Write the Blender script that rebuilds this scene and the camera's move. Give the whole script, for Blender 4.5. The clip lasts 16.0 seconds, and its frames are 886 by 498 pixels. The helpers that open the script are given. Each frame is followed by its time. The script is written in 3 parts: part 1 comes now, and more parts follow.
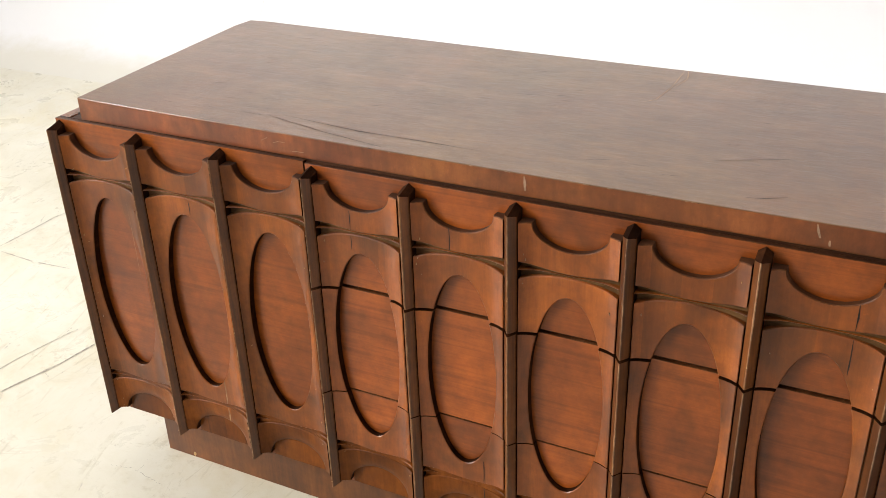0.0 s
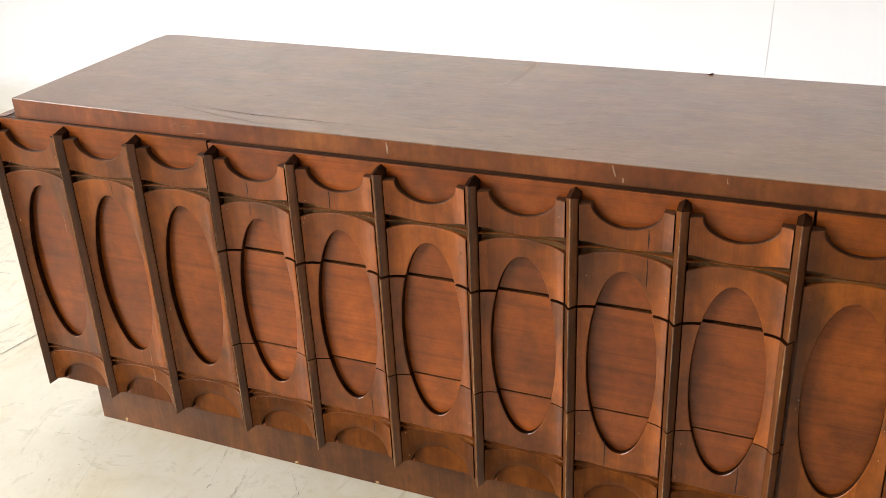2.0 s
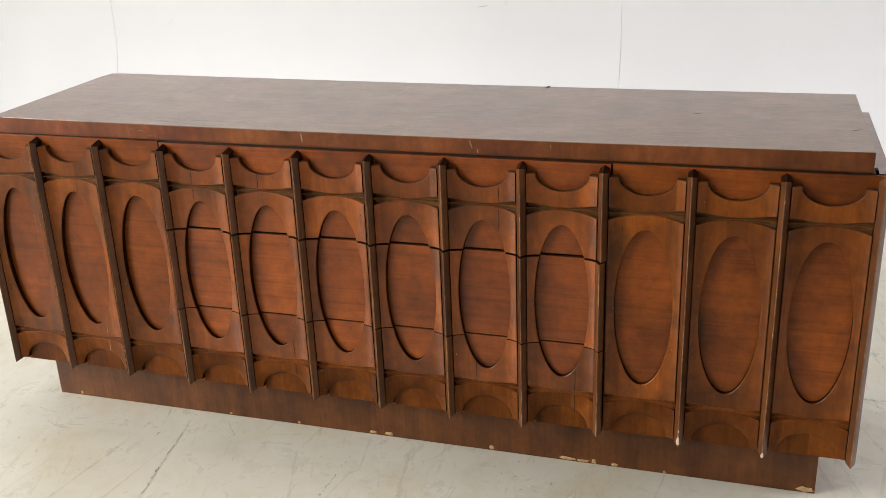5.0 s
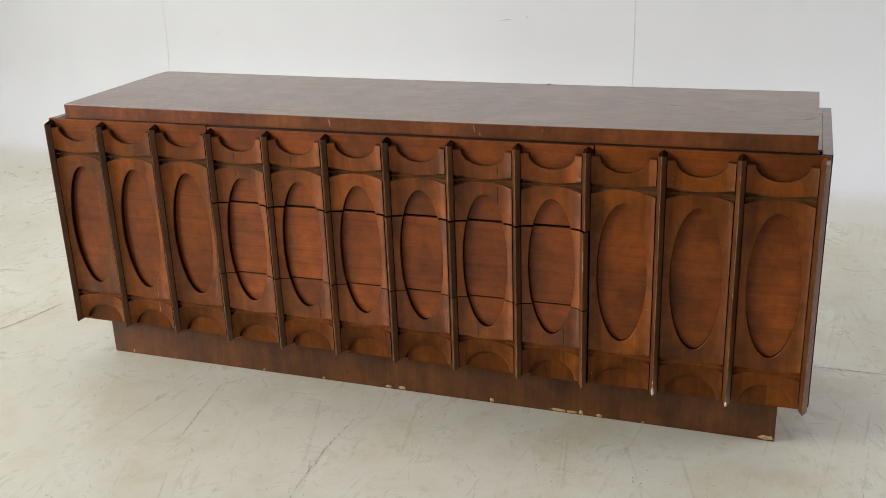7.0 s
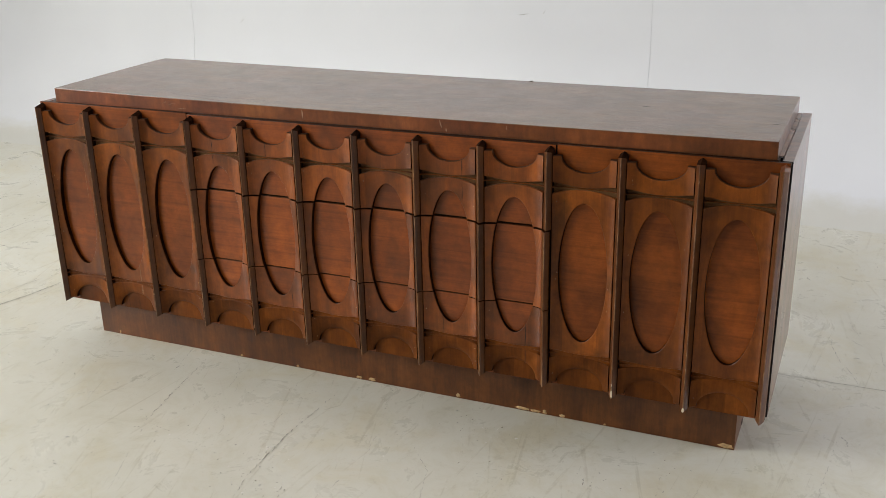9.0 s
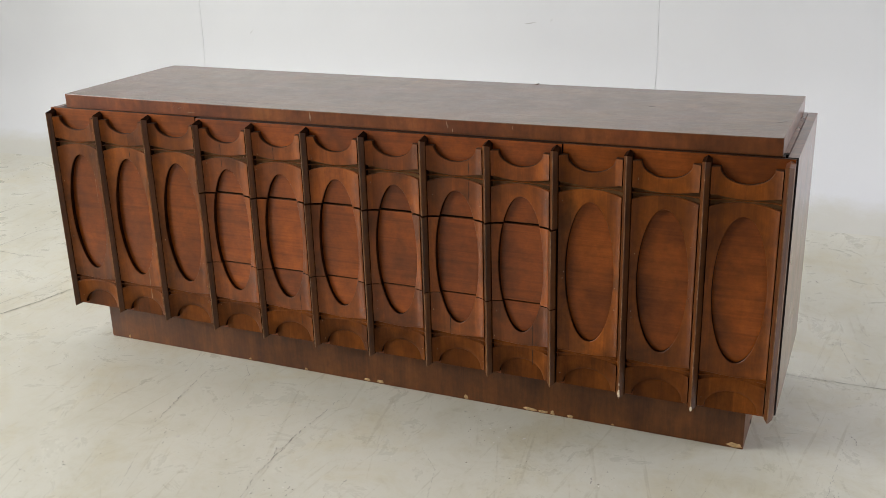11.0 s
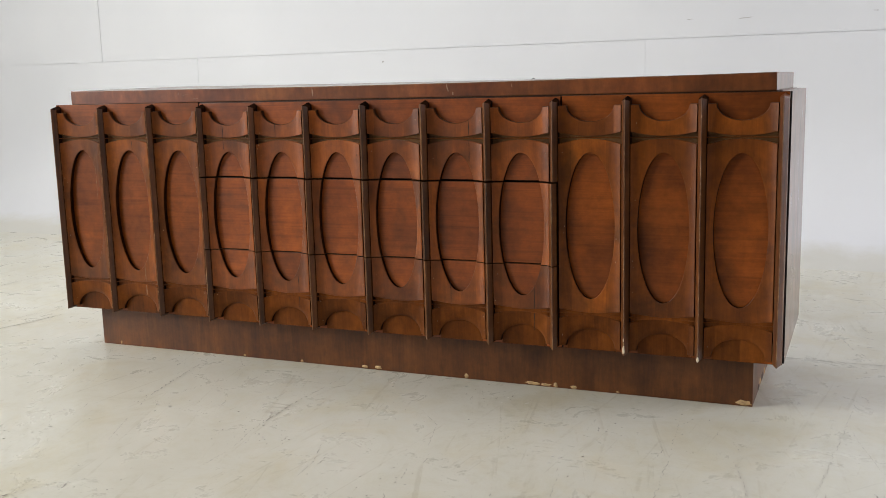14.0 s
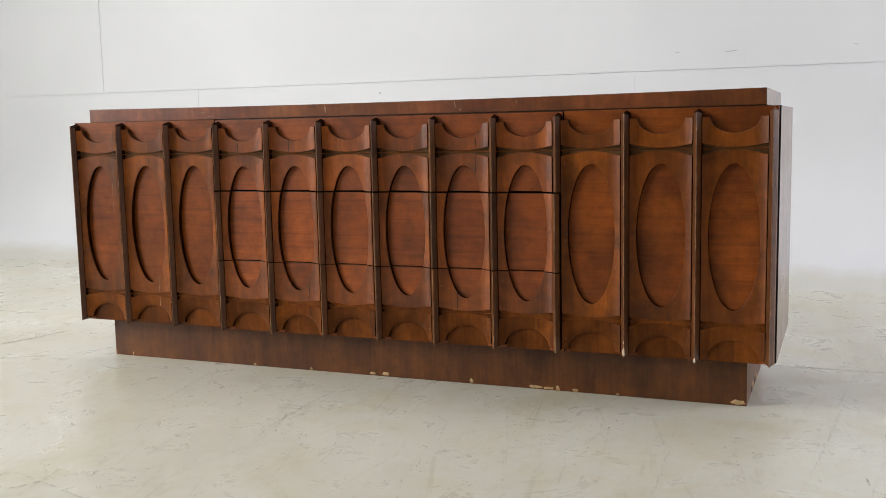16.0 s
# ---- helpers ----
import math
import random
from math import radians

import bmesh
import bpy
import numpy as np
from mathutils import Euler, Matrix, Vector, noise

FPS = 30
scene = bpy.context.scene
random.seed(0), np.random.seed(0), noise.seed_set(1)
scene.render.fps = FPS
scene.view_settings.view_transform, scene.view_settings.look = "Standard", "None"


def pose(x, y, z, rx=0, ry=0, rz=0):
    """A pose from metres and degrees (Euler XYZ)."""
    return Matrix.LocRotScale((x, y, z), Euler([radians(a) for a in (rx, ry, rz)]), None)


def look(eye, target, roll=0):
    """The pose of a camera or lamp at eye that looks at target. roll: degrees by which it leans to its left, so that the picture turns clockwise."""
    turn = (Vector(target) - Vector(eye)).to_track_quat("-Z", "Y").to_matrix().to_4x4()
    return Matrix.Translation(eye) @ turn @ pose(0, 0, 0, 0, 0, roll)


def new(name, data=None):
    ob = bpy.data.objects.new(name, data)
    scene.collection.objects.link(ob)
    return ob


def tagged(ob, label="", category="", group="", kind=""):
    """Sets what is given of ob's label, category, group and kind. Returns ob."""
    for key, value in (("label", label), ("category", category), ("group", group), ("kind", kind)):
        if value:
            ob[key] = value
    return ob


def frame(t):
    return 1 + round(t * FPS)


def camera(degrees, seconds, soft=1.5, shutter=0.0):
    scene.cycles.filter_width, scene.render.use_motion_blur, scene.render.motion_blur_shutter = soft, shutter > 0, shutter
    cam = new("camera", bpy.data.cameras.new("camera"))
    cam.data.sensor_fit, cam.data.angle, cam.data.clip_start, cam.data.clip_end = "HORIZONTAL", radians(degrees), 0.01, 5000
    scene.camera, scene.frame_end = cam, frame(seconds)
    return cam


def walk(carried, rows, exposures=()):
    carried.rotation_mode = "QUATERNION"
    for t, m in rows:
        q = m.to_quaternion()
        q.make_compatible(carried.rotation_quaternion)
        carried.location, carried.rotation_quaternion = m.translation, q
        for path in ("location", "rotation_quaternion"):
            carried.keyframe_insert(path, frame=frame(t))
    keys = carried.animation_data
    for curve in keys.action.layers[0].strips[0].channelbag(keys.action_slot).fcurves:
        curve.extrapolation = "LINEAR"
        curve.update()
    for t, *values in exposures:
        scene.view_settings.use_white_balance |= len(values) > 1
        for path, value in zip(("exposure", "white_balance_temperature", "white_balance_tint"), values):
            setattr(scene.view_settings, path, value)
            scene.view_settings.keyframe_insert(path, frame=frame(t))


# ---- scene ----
cam = camera(48.2, 16.0, soft=0.4)
PATH = [
    (0, (0.306, -1.118, 1.303), (-0.505, 0.454, 0.368), -2.0),
    (0.5, (0.36, -1.166, 1.302), (-0.441, 0.418, 0.381), -1.9),
    (1, (0.422, -1.223, 1.298), (-0.364, 0.378, 0.393), -2.0),
    (1.5, (0.491, -1.279, 1.299), (-0.281, 0.338, 0.412), -2.3),
    (2, (0.556, -1.348, 1.302), (-0.184, 0.296, 0.436), -2.7),
    (2.5, (0.598, -1.396, 1.304), (-0.097, 0.278, 0.459), -2.9),
    (3, (0.62, -1.466, 1.297), (-0.025, 0.241, 0.479), -3.0),
    (3.5, (0.643, -1.592, 1.295), (0.053, 0.15, 0.508), -2.6),
    (4, (0.678, -1.711, 1.291), (0.122, 0.052, 0.528), -2.4),
    (6.5, (0.919, -2.086, 1.268), (0.279, -0.314, 0.599), -2.2),
    (7, (0.953, -2.174, 1.273), (0.297, -0.407, 0.602), -2.1),
    (7.5, (0.998, -2.206, 1.273), (0.325, -0.446, 0.603), -1.9),
    (8, (1.067, -2.171, 1.278), (0.367, -0.423, 0.604), -1.6),
    (8.5, (1.125, -2.124, 1.28), (0.396, -0.391, 0.599), -1.3),
    (9, (1.163, -2.095, 1.277), (0.404, -0.376, 0.593), -1.2),
    (11.5, (1.177, -2.128, 1.212), (0.39, -0.399, 0.585), -1.6),
    (12, (1.174, -2.178, 1.128), (0.388, -0.429, 0.559), -1.7),
    (12.5, (1.173, -2.199, 1.022), (0.391, -0.431, 0.511), -1.7),
    (13, (1.175, -2.211, 0.921), (0.39, -0.425, 0.478), -1.7),
    (13.5, (1.177, -2.226, 0.827), (0.394, -0.425, 0.451), -1.6),
    (14, (1.182, -2.243, 0.759), (0.401, -0.431, 0.43), -1.5),
    (14.5, (1.181, -2.272, 0.712), (0.406, -0.45, 0.429), -1.4),
    (15, (1.178, -2.313, 0.695), (0.411, -0.484, 0.431), -1.4),
    (15.5, (1.177, -2.353, 0.699), (0.418, -0.52, 0.442), -1.3),
    (16, (1.173, -2.385, 0.689), (0.42, -0.548, 0.446), -1.2),
]
walk(cam, [(t, look(eye, target, roll)) for t, eye, target, roll in PATH],
     exposures=[(0, 0.11, 6850, 13), (2.5, 0.14, 6900, 13), (4.2, -0.01, 6850, 13), (6.3, -0.46, 6600, 10.5), (9, -0.54, 6550, 10), (16, -0.44, 6500, 11)])

# ---- world and lights ----
world = bpy.data.worlds.new("world")
scene.world = world
world.use_nodes = True
wn = world.node_tree
sky = wn.nodes.new("ShaderNodeTexSky")
sky.sky_type, sky.sun_disc = "NISHITA", False
sky.sun_elevation, sky.sun_rotation = radians(40), radians(-70)
wn.links.new(sky.outputs[0], wn.nodes["Background"].inputs[0])
wn.nodes["Background"].inputs[1].default_value = 0.1


def area_lamp(name, eye, target, sx, sy, watts, colour):
    data = bpy.data.lights.new(name, "AREA")
    data.shape, data.size, data.size_y, data.energy, data.color = "RECTANGLE", sx, sy, watts, colour
    ob = new(name, data)
    ob.matrix_world = look(eye, target)
    return ob


area_lamp("window_light", (-4.1, -2.3, 2.2), (0, -1.6, 0.8), 2.6, 2.0, 310, (0.97, 0.985, 1.0))
area_lamp("east_window_light", (5.1, 1.15, 1.9), (1.0, 0.6, 0.1), 1.9, 1.6, 150, (0.88, 0.89, 1.0))
# unseen fill lamps, added to lift the front and the back wall
area_lamp("ceiling_light_front", (-2.3, -2.2, 3.75), (-2.3, -2.2, 0), 2.8, 1.2, 32, (1.0, 0.97, 0.93))
area_lamp("ceiling_light_back", (-1.5, 1.0, 3.75), (-1.5, 1.0, 0), 5.0, 1.2, 33, (1.0, 0.97, 0.93))


# ---- materials ----
def graph(name):
    m = bpy.data.materials.new(name)
    m.use_nodes = True
    t = m.node_tree
    return m, t, t.nodes["Principled BSDF"]


def nd(t, kind, **sets):
    n = t.nodes.new(kind)
    for k, v in sets.items():
        n.inputs[k].default_value = v
    return n


def ramp(t, source, *stops):
    n = t.nodes.new("ShaderNodeValToRGB")
    e = n.color_ramp.elements
    while len(e) < len(stops):
        e.new(0.5)
    for i, (p, c) in enumerate(stops):
        e[i].position = p
        e[i].color = (*c, 1) if len(c) == 3 else c
    t.links.new(source, n.inputs[0])
    return n


def mixc(t, mode, fac, a, b):
    n = t.nodes.new("ShaderNodeMix")
    n.data_type, n.blend_type = "RGBA", mode
    for slot, v in ((0, fac), (6, a), (7, b)):
        if hasattr(v, "is_linked"):
            t.links.new(v, n.inputs[slot])
        else:
            n.inputs[slot].default_value = v if slot == 0 else (*v, 1)
    return n.outputs[2]


def mth(t, op, a, b=0.0):
    n = t.nodes.new("ShaderNodeMath")
    n.operation = op
    for i, v in enumerate((a, b)):
        if hasattr(v, "is_linked"):
            t.links.new(v, n.inputs[i])
        else:
            n.inputs[i].default_value = v
    return n.outputs[0]


def coords(t, scale, spread=7.0):
    """Object coordinates, shifted by a random step for each object, then scaled."""
    co = t.nodes.new("ShaderNodeTexCoord")
    info = t.nodes.new("ShaderNodeObjectInfo")
    add = nd(t, "ShaderNodeVectorMath")
    comb = t.nodes.new("ShaderNodeCombineXYZ")
    for i in range(3):
        t.links.new(mth(t, "MULTIPLY", info.outputs["Random"], spread * (i + 1.3)), comb.inputs[i])
    t.links.new(co.outputs["Object"], add.inputs[0])
    t.links.new(comb.outputs[0], add.inputs[1])
    mp = t.nodes.new("ShaderNodeMapping")
    mp.inputs["Scale"].default_value = scale
    t.links.new(add.outputs[0], mp.inputs[0])
    return mp.outputs[0], info.outputs["Random"], add.outputs[0]


def noise_tex(t, vec, scale, detail=6.0, rough=0.6, distort=0.0):
    n = nd(t, "ShaderNodeTexNoise", Scale=scale, Detail=detail, Roughness=rough, Distortion=distort)
    t.links.new(vec, n.inputs["Vector"])
    return n.outputs[0]


def stretched(t, vec, turn, off, scale):
    """Coordinates turned about z, then scaled along the turned axes."""
    a, b = t.nodes.new("ShaderNodeMapping"), t.nodes.new("ShaderNodeMapping")
    a.inputs["Rotation"].default_value = (0, 0, turn)
    b.inputs["Scale"].default_value = scale
    b.inputs["Location"].default_value = (off, off, 0)
    t.links.new(vec, a.inputs[0])
    t.links.new(a.outputs[0], b.inputs[0])
    return b.outputs[0]


def bump(t, bsdf, height, strength, distance):
    b = nd(t, "ShaderNodeBump", Strength=strength, Distance=distance)
    t.links.new(height, b.inputs["Height"])
    t.links.new(b.outputs[0], bsdf.inputs["Normal"])


def wood(name, dark, mid, light, grain, rough=0.42, staves=False, vary=0.25, coat=0.08, scars=0.0, gloss=0.32, relief=0.0, smoke=0.0, gild=0.0, streaks=0.0, patina=0.0, coat_rough=0.3):
    """Lacquered walnut. grain: stretch of the figure along x, y and z."""
    m, t, b = graph(name)
    vec, rnd, raw = coords(t, grain)
    fig = noise_tex(t, vec, 1.0, 5.0, 0.62, 0.9)
    fine = noise_tex(t, vec, 7.0, 4.0, 0.7)
    blot = noise_tex(t, raw, 5.5, 3.0, 0.55)
    f = mth(t, "ADD", mth(t, "MULTIPLY", fig, 0.62), mth(t, "MULTIPLY", fine, 0.38))
    col = ramp(t, f, (0.34, dark), (0.5, mid), (0.66, light)).outputs[0]
    patch = ramp(t, blot, (0.34, (0.62, 0.58, 0.56)), (0.62, (1.12, 1.08, 1.0))).outputs[0]
    col = mixc(t, "MULTIPLY", 0.8 if not scars else 0.45, col, patch)
    mott = ramp(t, noise_tex(t, raw, 34.0, 6.0, 0.72), (0.34, (0.68, 0.66, 0.66)), (0.66, (1.22, 1.22, 1.22))).outputs[0]
    col = mixc(t, "MULTIPLY", 0.7 if not scars else 0.4, col, mott)
    pin = ramp(t, noise_tex(t, raw, 260.0, 2.0, 0.6), (0.66, (1, 1, 1)), (0.78, (1.5, 1.55, 1.6))).outputs[0]
    col = mixc(t, "MULTIPLY", 0.6, col, pin)
    if streaks:
        band = nd(t, "ShaderNodeMapping")
        band.inputs["Scale"].default_value = (0.5, 1.0, 2.4)
        t.links.new(vec, band.inputs[0])
        lines = ramp(t, noise_tex(t, band.outputs[0], 1.0, 3.0, 0.6, 0.5), (0.36, (0.62, 0.58, 0.56)), (0.48, (1, 1, 1)), (0.62, (1.0, 1.0, 1.0)), (0.72, (1.26, 1.30, 1.34))).outputs[0]
        col = mixc(t, "MULTIPLY", streaks, col, lines)
    tone = mth(t, "ADD", 1 - vary, mth(t, "MULTIPLY", rnd, 2 * vary))
    if staves:
        sep = t.nodes.new("ShaderNodeSeparateXYZ")
        t.links.new(raw, sep.inputs[0])
        cell = mth(t, "FLOOR", mth(t, "DIVIDE", sep.outputs[0], 0.041))
        wh = t.nodes.new("ShaderNodeTexWhiteNoise")
        wh.noise_dimensions = "1D"
        t.links.new(cell, wh.inputs["W"])
        tone = mth(t, "MULTIPLY", tone, mth(t, "ADD", 0.80, mth(t, "MULTIPLY", wh.outputs[0], 0.40)))
    if smoke:
        haze = ramp(t, noise_tex(t, raw, 8.0, 4.0, 0.55, 0.4), (0.50, (1, 1, 1)), (0.66, (0.50, 0.56, 0.72))).outputs[0]
        col = mixc(t, "MULTIPLY", smoke, col, haze)
    if gild:
        gold = ramp(t, noise_tex(t, raw, 4.2, 3.0, 0.5, 0.6), (0.50, (1, 1, 1)), (0.68, (1.26, 1.24, 1.02))).outputs[0]
        col = mixc(t, "MULTIPLY", gild, col, gold)
    comb = t.nodes.new("ShaderNodeCombineXYZ")
    for i in range(3):
        t.links.new(tone, comb.inputs[i])
    col = mixc(t, "MULTIPLY", 1.0, col, comb.outputs[0])
    if patina:
        old = ramp(t, noise_tex(t, raw, 2.2, 4.0, 0.55, 0.5), (0.36, (0.98, 0.87, 0.92)), (0.5, (1, 1, 1)), (0.64, (1.06, 1.12, 0.90))).outputs[0]
        col = mixc(t, "MULTIPLY", patina, col, old)
        net = nd(t, "ShaderNodeMapping")
        net.inputs["Scale"].default_value = (9, 26, 9)
        t.links.new(raw, net.inputs[0])
        craze = ramp(t, noise_tex(t, net.outputs[0], 1.0, 9.0, 0.8, 1.6), (0.60, (1, 1, 1)), (0.68, (0.50, 0.48, 0.46))).outputs[0]
        col = mixc(t, "MULTIPLY", 0.4 * patina, col, craze)
    if scars:
        sc = t.nodes.new("ShaderNodeMapping")
        sc.inputs["Scale"].default_value = (5, 60, 5)
        t.links.new(raw, sc.inputs[0])
        cut = ramp(t, noise_tex(t, sc.outputs[0], 1.6, 7.0, 0.75, 1.2), (0.585, (1, 1, 1)), (0.66, (0.45, 0.42, 0.4))).outputs[0]
        col = mixc(t, "MULTIPLY", scars, col, cut)
    t.links.new(col, b.inputs["Base Color"])
    r = mth(t, "ADD", rough - 0.09, mth(t, "MULTIPLY", noise_tex(t, raw, 14.0, 5.0, 0.7), 0.18))
    t.links.new(r, b.inputs["Roughness"])
    b.inputs["Coat Weight"].default_value = coat
    b.inputs["Coat Roughness"].default_value = coat_rough
    b.inputs["Specular IOR Level"].default_value = gloss
    if relief:
        mp = t.nodes.new("ShaderNodeMapping")
        mp.inputs["Scale"].default_value = (30, 80, 30)
        t.links.new(raw, mp.inputs[0])
        rough_skin = noise_tex(t, mp.outputs[0], 1.0, 8.0, 0.7, 0.4)
        f = mth(t, "ADD", f, mth(t, "MULTIPLY", rough_skin, relief))
    bump(t, b, f, 0.25 if not relief else 0.7, 0.0006)
    return m


def plain(name, base, rough=0.6, spread=0.25, scale=40.0, relief=0.0):
    m, t, b = graph(name)
    vec, rnd, raw = coords(t, (1, 1, 1))
    n = noise_tex(t, raw, scale, 6.0, 0.65)
    lo = tuple(c * (1 - spread) for c in base)
    hi = tuple(min(1, c * (1 + spread)) for c in base)
    t.links.new(ramp(t, n, (0.3, lo), (0.7, hi)).outputs[0], b.inputs["Base Color"])
    b.inputs["Roughness"].default_value = rough
    if relief:
        bump(t, b, n, 0.5, relief)
    return m


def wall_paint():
    """Matt white wall paint, blended towards the floor's warmer tone at its foot."""
    m, t, b = graph("wall_paint")
    vec, rnd, raw = coords(t, (1, 1, 1), 0.0)
    a = noise_tex(t, raw, 1.3, 3.0, 0.5)
    c = noise_tex(t, raw, 60.0, 4.0, 0.6)
    col = ramp(t, a, (0.3, (0.75, 0.755, 0.76)), (0.7, (0.80, 0.805, 0.805))).outputs[0]
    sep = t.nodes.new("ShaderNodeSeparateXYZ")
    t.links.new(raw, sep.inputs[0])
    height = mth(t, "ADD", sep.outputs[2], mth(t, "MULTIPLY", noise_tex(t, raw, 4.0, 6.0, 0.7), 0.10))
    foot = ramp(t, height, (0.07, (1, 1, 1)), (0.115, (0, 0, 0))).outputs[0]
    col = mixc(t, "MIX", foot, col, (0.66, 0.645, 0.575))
    t.links.new(col, b.inputs["Base Color"])
    b.inputs["Roughness"].default_value = 0.55
    bump(t, b, mth(t, "ADD", mth(t, "MULTIPLY", a, 3.0), c), 0.15, 0.002)
    return m


def floor_paint():
    """White-painted concrete, scuffed, with grey wear and thin scratches."""
    m, t, b = graph("floor_paint")
    vec, rnd, raw = coords(t, (1, 1, 1), 0.0)
    broad = noise_tex(t, raw, 1.1, 5.0, 0.6)
    dirt = noise_tex(t, raw, 6.5, 10.0, 0.78, 0.8)
    speck = noise_tex(t, raw, 48.0, 3.0, 0.6)
    col = ramp(t, broad, (0.3, (0.59, 0.563, 0.455)), (0.7, (0.70, 0.682, 0.585))).outputs[0]
    grime = ramp(t, dirt, (0.50, (1, 1, 1)), (0.62, (0.90, 0.88, 0.82)), (0.72, (0.60, 0.57, 0.48))).outputs[0]
    col = mixc(t, "MULTIPLY", 0.55, col, grime)
    for turn, off in ((-2.3, 0.0), (-0.9, 3.0), (-1.6, 8.0)):
        line = ramp(t, noise_tex(t, stretched(t, raw, turn, off, (1.2, 22.0, 1.0)), 1.0, 5.0, 0.7, 0.5), (0.66, (1, 1, 1)), (0.72, (0.66, 0.65, 0.60))).outputs[0]
        col = mixc(t, "MULTIPLY", 0.26, col, line)
    for turn, off, wide in ((-1.74, 1.7, 30.0), (-1.90, 5.1, 46.0), (-1.45, 9.3, 60.0)):
        streak = noise_tex(t, stretched(t, raw, turn, off, (1.6, wide, 1.0)), 1.0, 3.0, 0.6, 0.35)
        gaps = noise_tex(t, raw, 19.0, 5.0, 0.75)
        both = mth(t, "ADD", mth(t, "MULTIPLY", streak, 0.72), mth(t, "MULTIPLY", gaps, 0.28))
        scratch = ramp(t, both, (0.595, (1, 1, 1)), (0.645, (0.70, 0.67, 0.585))).outputs[0]
        col = mixc(t, "MULTIPLY", 0.4, col, scratch)
    ochre = ramp(t, noise_tex(t, raw, 3.1, 7.0, 0.7, 0.5), (0.50, (1, 1, 1)), (0.68, (0.93, 0.885, 0.77))).outputs[0]
    col = mixc(t, "MULTIPLY", 0.8, col, ochre)
    rub = noise_tex(t, raw, 26.0, 8.0, 0.8, 0.3)
    smear = ramp(t, mth(t, "MULTIPLY", rub, mth(t, "ADD", 0.55, mth(t, "MULTIPLY", noise_tex(t, raw, 2.6, 4.0, 0.6), 0.9))), (0.57, (1, 1, 1)), (0.70, (0.70, 0.67, 0.57))).outputs[0]
    col = mixc(t, "MULTIPLY", 0.4, col, smear)
    dots = ramp(t, speck, (0.72, (1, 1, 1)), (0.76, (0.35, 0.33, 0.28))).outputs[0]
    col = mixc(t, "MULTIPLY", 0.5, col, dots)
    t.links.new(col, b.inputs["Base Color"])
    r = ramp(t, dirt, (0.35, (0.24, 0.24, 0.24)), (0.7, (0.40, 0.40, 0.40))).outputs[0]
    t.links.new(r, b.inputs["Roughness"])
    bump(t, b, mth(t, "ADD", dirt, mth(t, "MULTIPLY", speck, 0.3)), 0.1, 0.001)
    return m


PANEL = wood("walnut_panel", (0.1930, 0.0460, 0.0054), (0.2455, 0.0611, 0.0075), (0.2919, 0.0749, 0.0097), (2.5, 20, 40), 0.38, vary=0.16, gloss=0.28, coat=0.04, smoke=0.4, gild=1.0, streaks=0.4)
DRAWER_PANEL = wood("walnut_drawer_panel", (0.2316, 0.0531, 0.0070), (0.2944, 0.0703, 0.0093), (0.3500, 0.0866, 0.0123), (2.5, 20, 40), 0.38, vary=0.16, gloss=0.4, coat=0.1, smoke=0.6, gild=1.0, streaks=0.55)
CARVED = wood("walnut_carved", (0.1547, 0.0397, 0.0038), (0.2023, 0.0547, 0.0054), (0.2499, 0.0700, 0.0072), (38, 20, 3.5), 0.37, staves=True, vary=0.16, gloss=0.27, coat=0.04, smoke=0.9, gild=0.9)
DRAWER_CARVED = wood("walnut_drawer_carved", (0.1811, 0.0444, 0.0050), (0.2368, 0.0608, 0.0071), (0.2922, 0.0782, 0.0096), (38, 20, 3.5), 0.37, staves=True, vary=0.16, gloss=0.4, coat=0.1, smoke=0.8, gild=0.9)
# carved wood darkened: the low row's shade is put into the colour
FOOT = wood("walnut_foot_shaded", (0.1198, 0.0330, 0.0046), (0.1630, 0.0469, 0.0066), (0.2087, 0.0625, 0.0094), (38, 20, 3.5), 0.37, staves=True, vary=0.16, gloss=0.12, coat=0.0, smoke=0.3, gild=0.5)
# stained edges, with the shade of gaps and recess walls painted in
EDGE = wood("walnut_stained_shaded", (0.014, 0.005, 0.002), (0.028, 0.010, 0.004), (0.055, 0.020, 0.007), (30, 20, 20), 0.6, coat=0.0, gloss=0.03)
RIB = wood("walnut_rib", (0.0641, 0.0191, 0.0033), (0.1257, 0.0396, 0.0069), (0.2113, 0.0696, 0.0124), (60, 30, 2.0), 0.36, vary=0.15, gloss=0.5, coat=0.02)
# pale wood for bare wear and for highlights painted along the ridges
WORN_GLINT = wood("walnut_worn_highlight", (0.10, 0.045, 0.017), (0.2, 0.095, 0.04), (0.45, 0.29, 0.16), (40, 30, 9), 0.45)
# paler bevel wood: the light that eased edges catch is in the colour
EASED_GLINT = wood("walnut_eased_highlight", (0.0675, 0.0232, 0.0083), (0.1200, 0.0420, 0.0142), (0.2100, 0.0900, 0.0375), (60, 60, 60), 0.42, vary=0.1, gloss=0.15, coat=0.0)
OLIVE = wood("walnut_groove", (0.0840, 0.0420, 0.0160), (0.1295, 0.0672, 0.0270), (0.1820, 0.0990, 0.0425), (12, 20, 60), 0.5, vary=0.2, gloss=0.12, coat=0.0)
TOP = wood("walnut_top", (0.0988, 0.0433, 0.0142), (0.1327, 0.0592, 0.0197), (0.1665, 0.0768, 0.0262), (5.0, 22, 10), 0.34, vary=0.0, coat=0.65, scars=0.4, gloss=0.45, relief=1.5, patina=1.0, coat_rough=0.18)
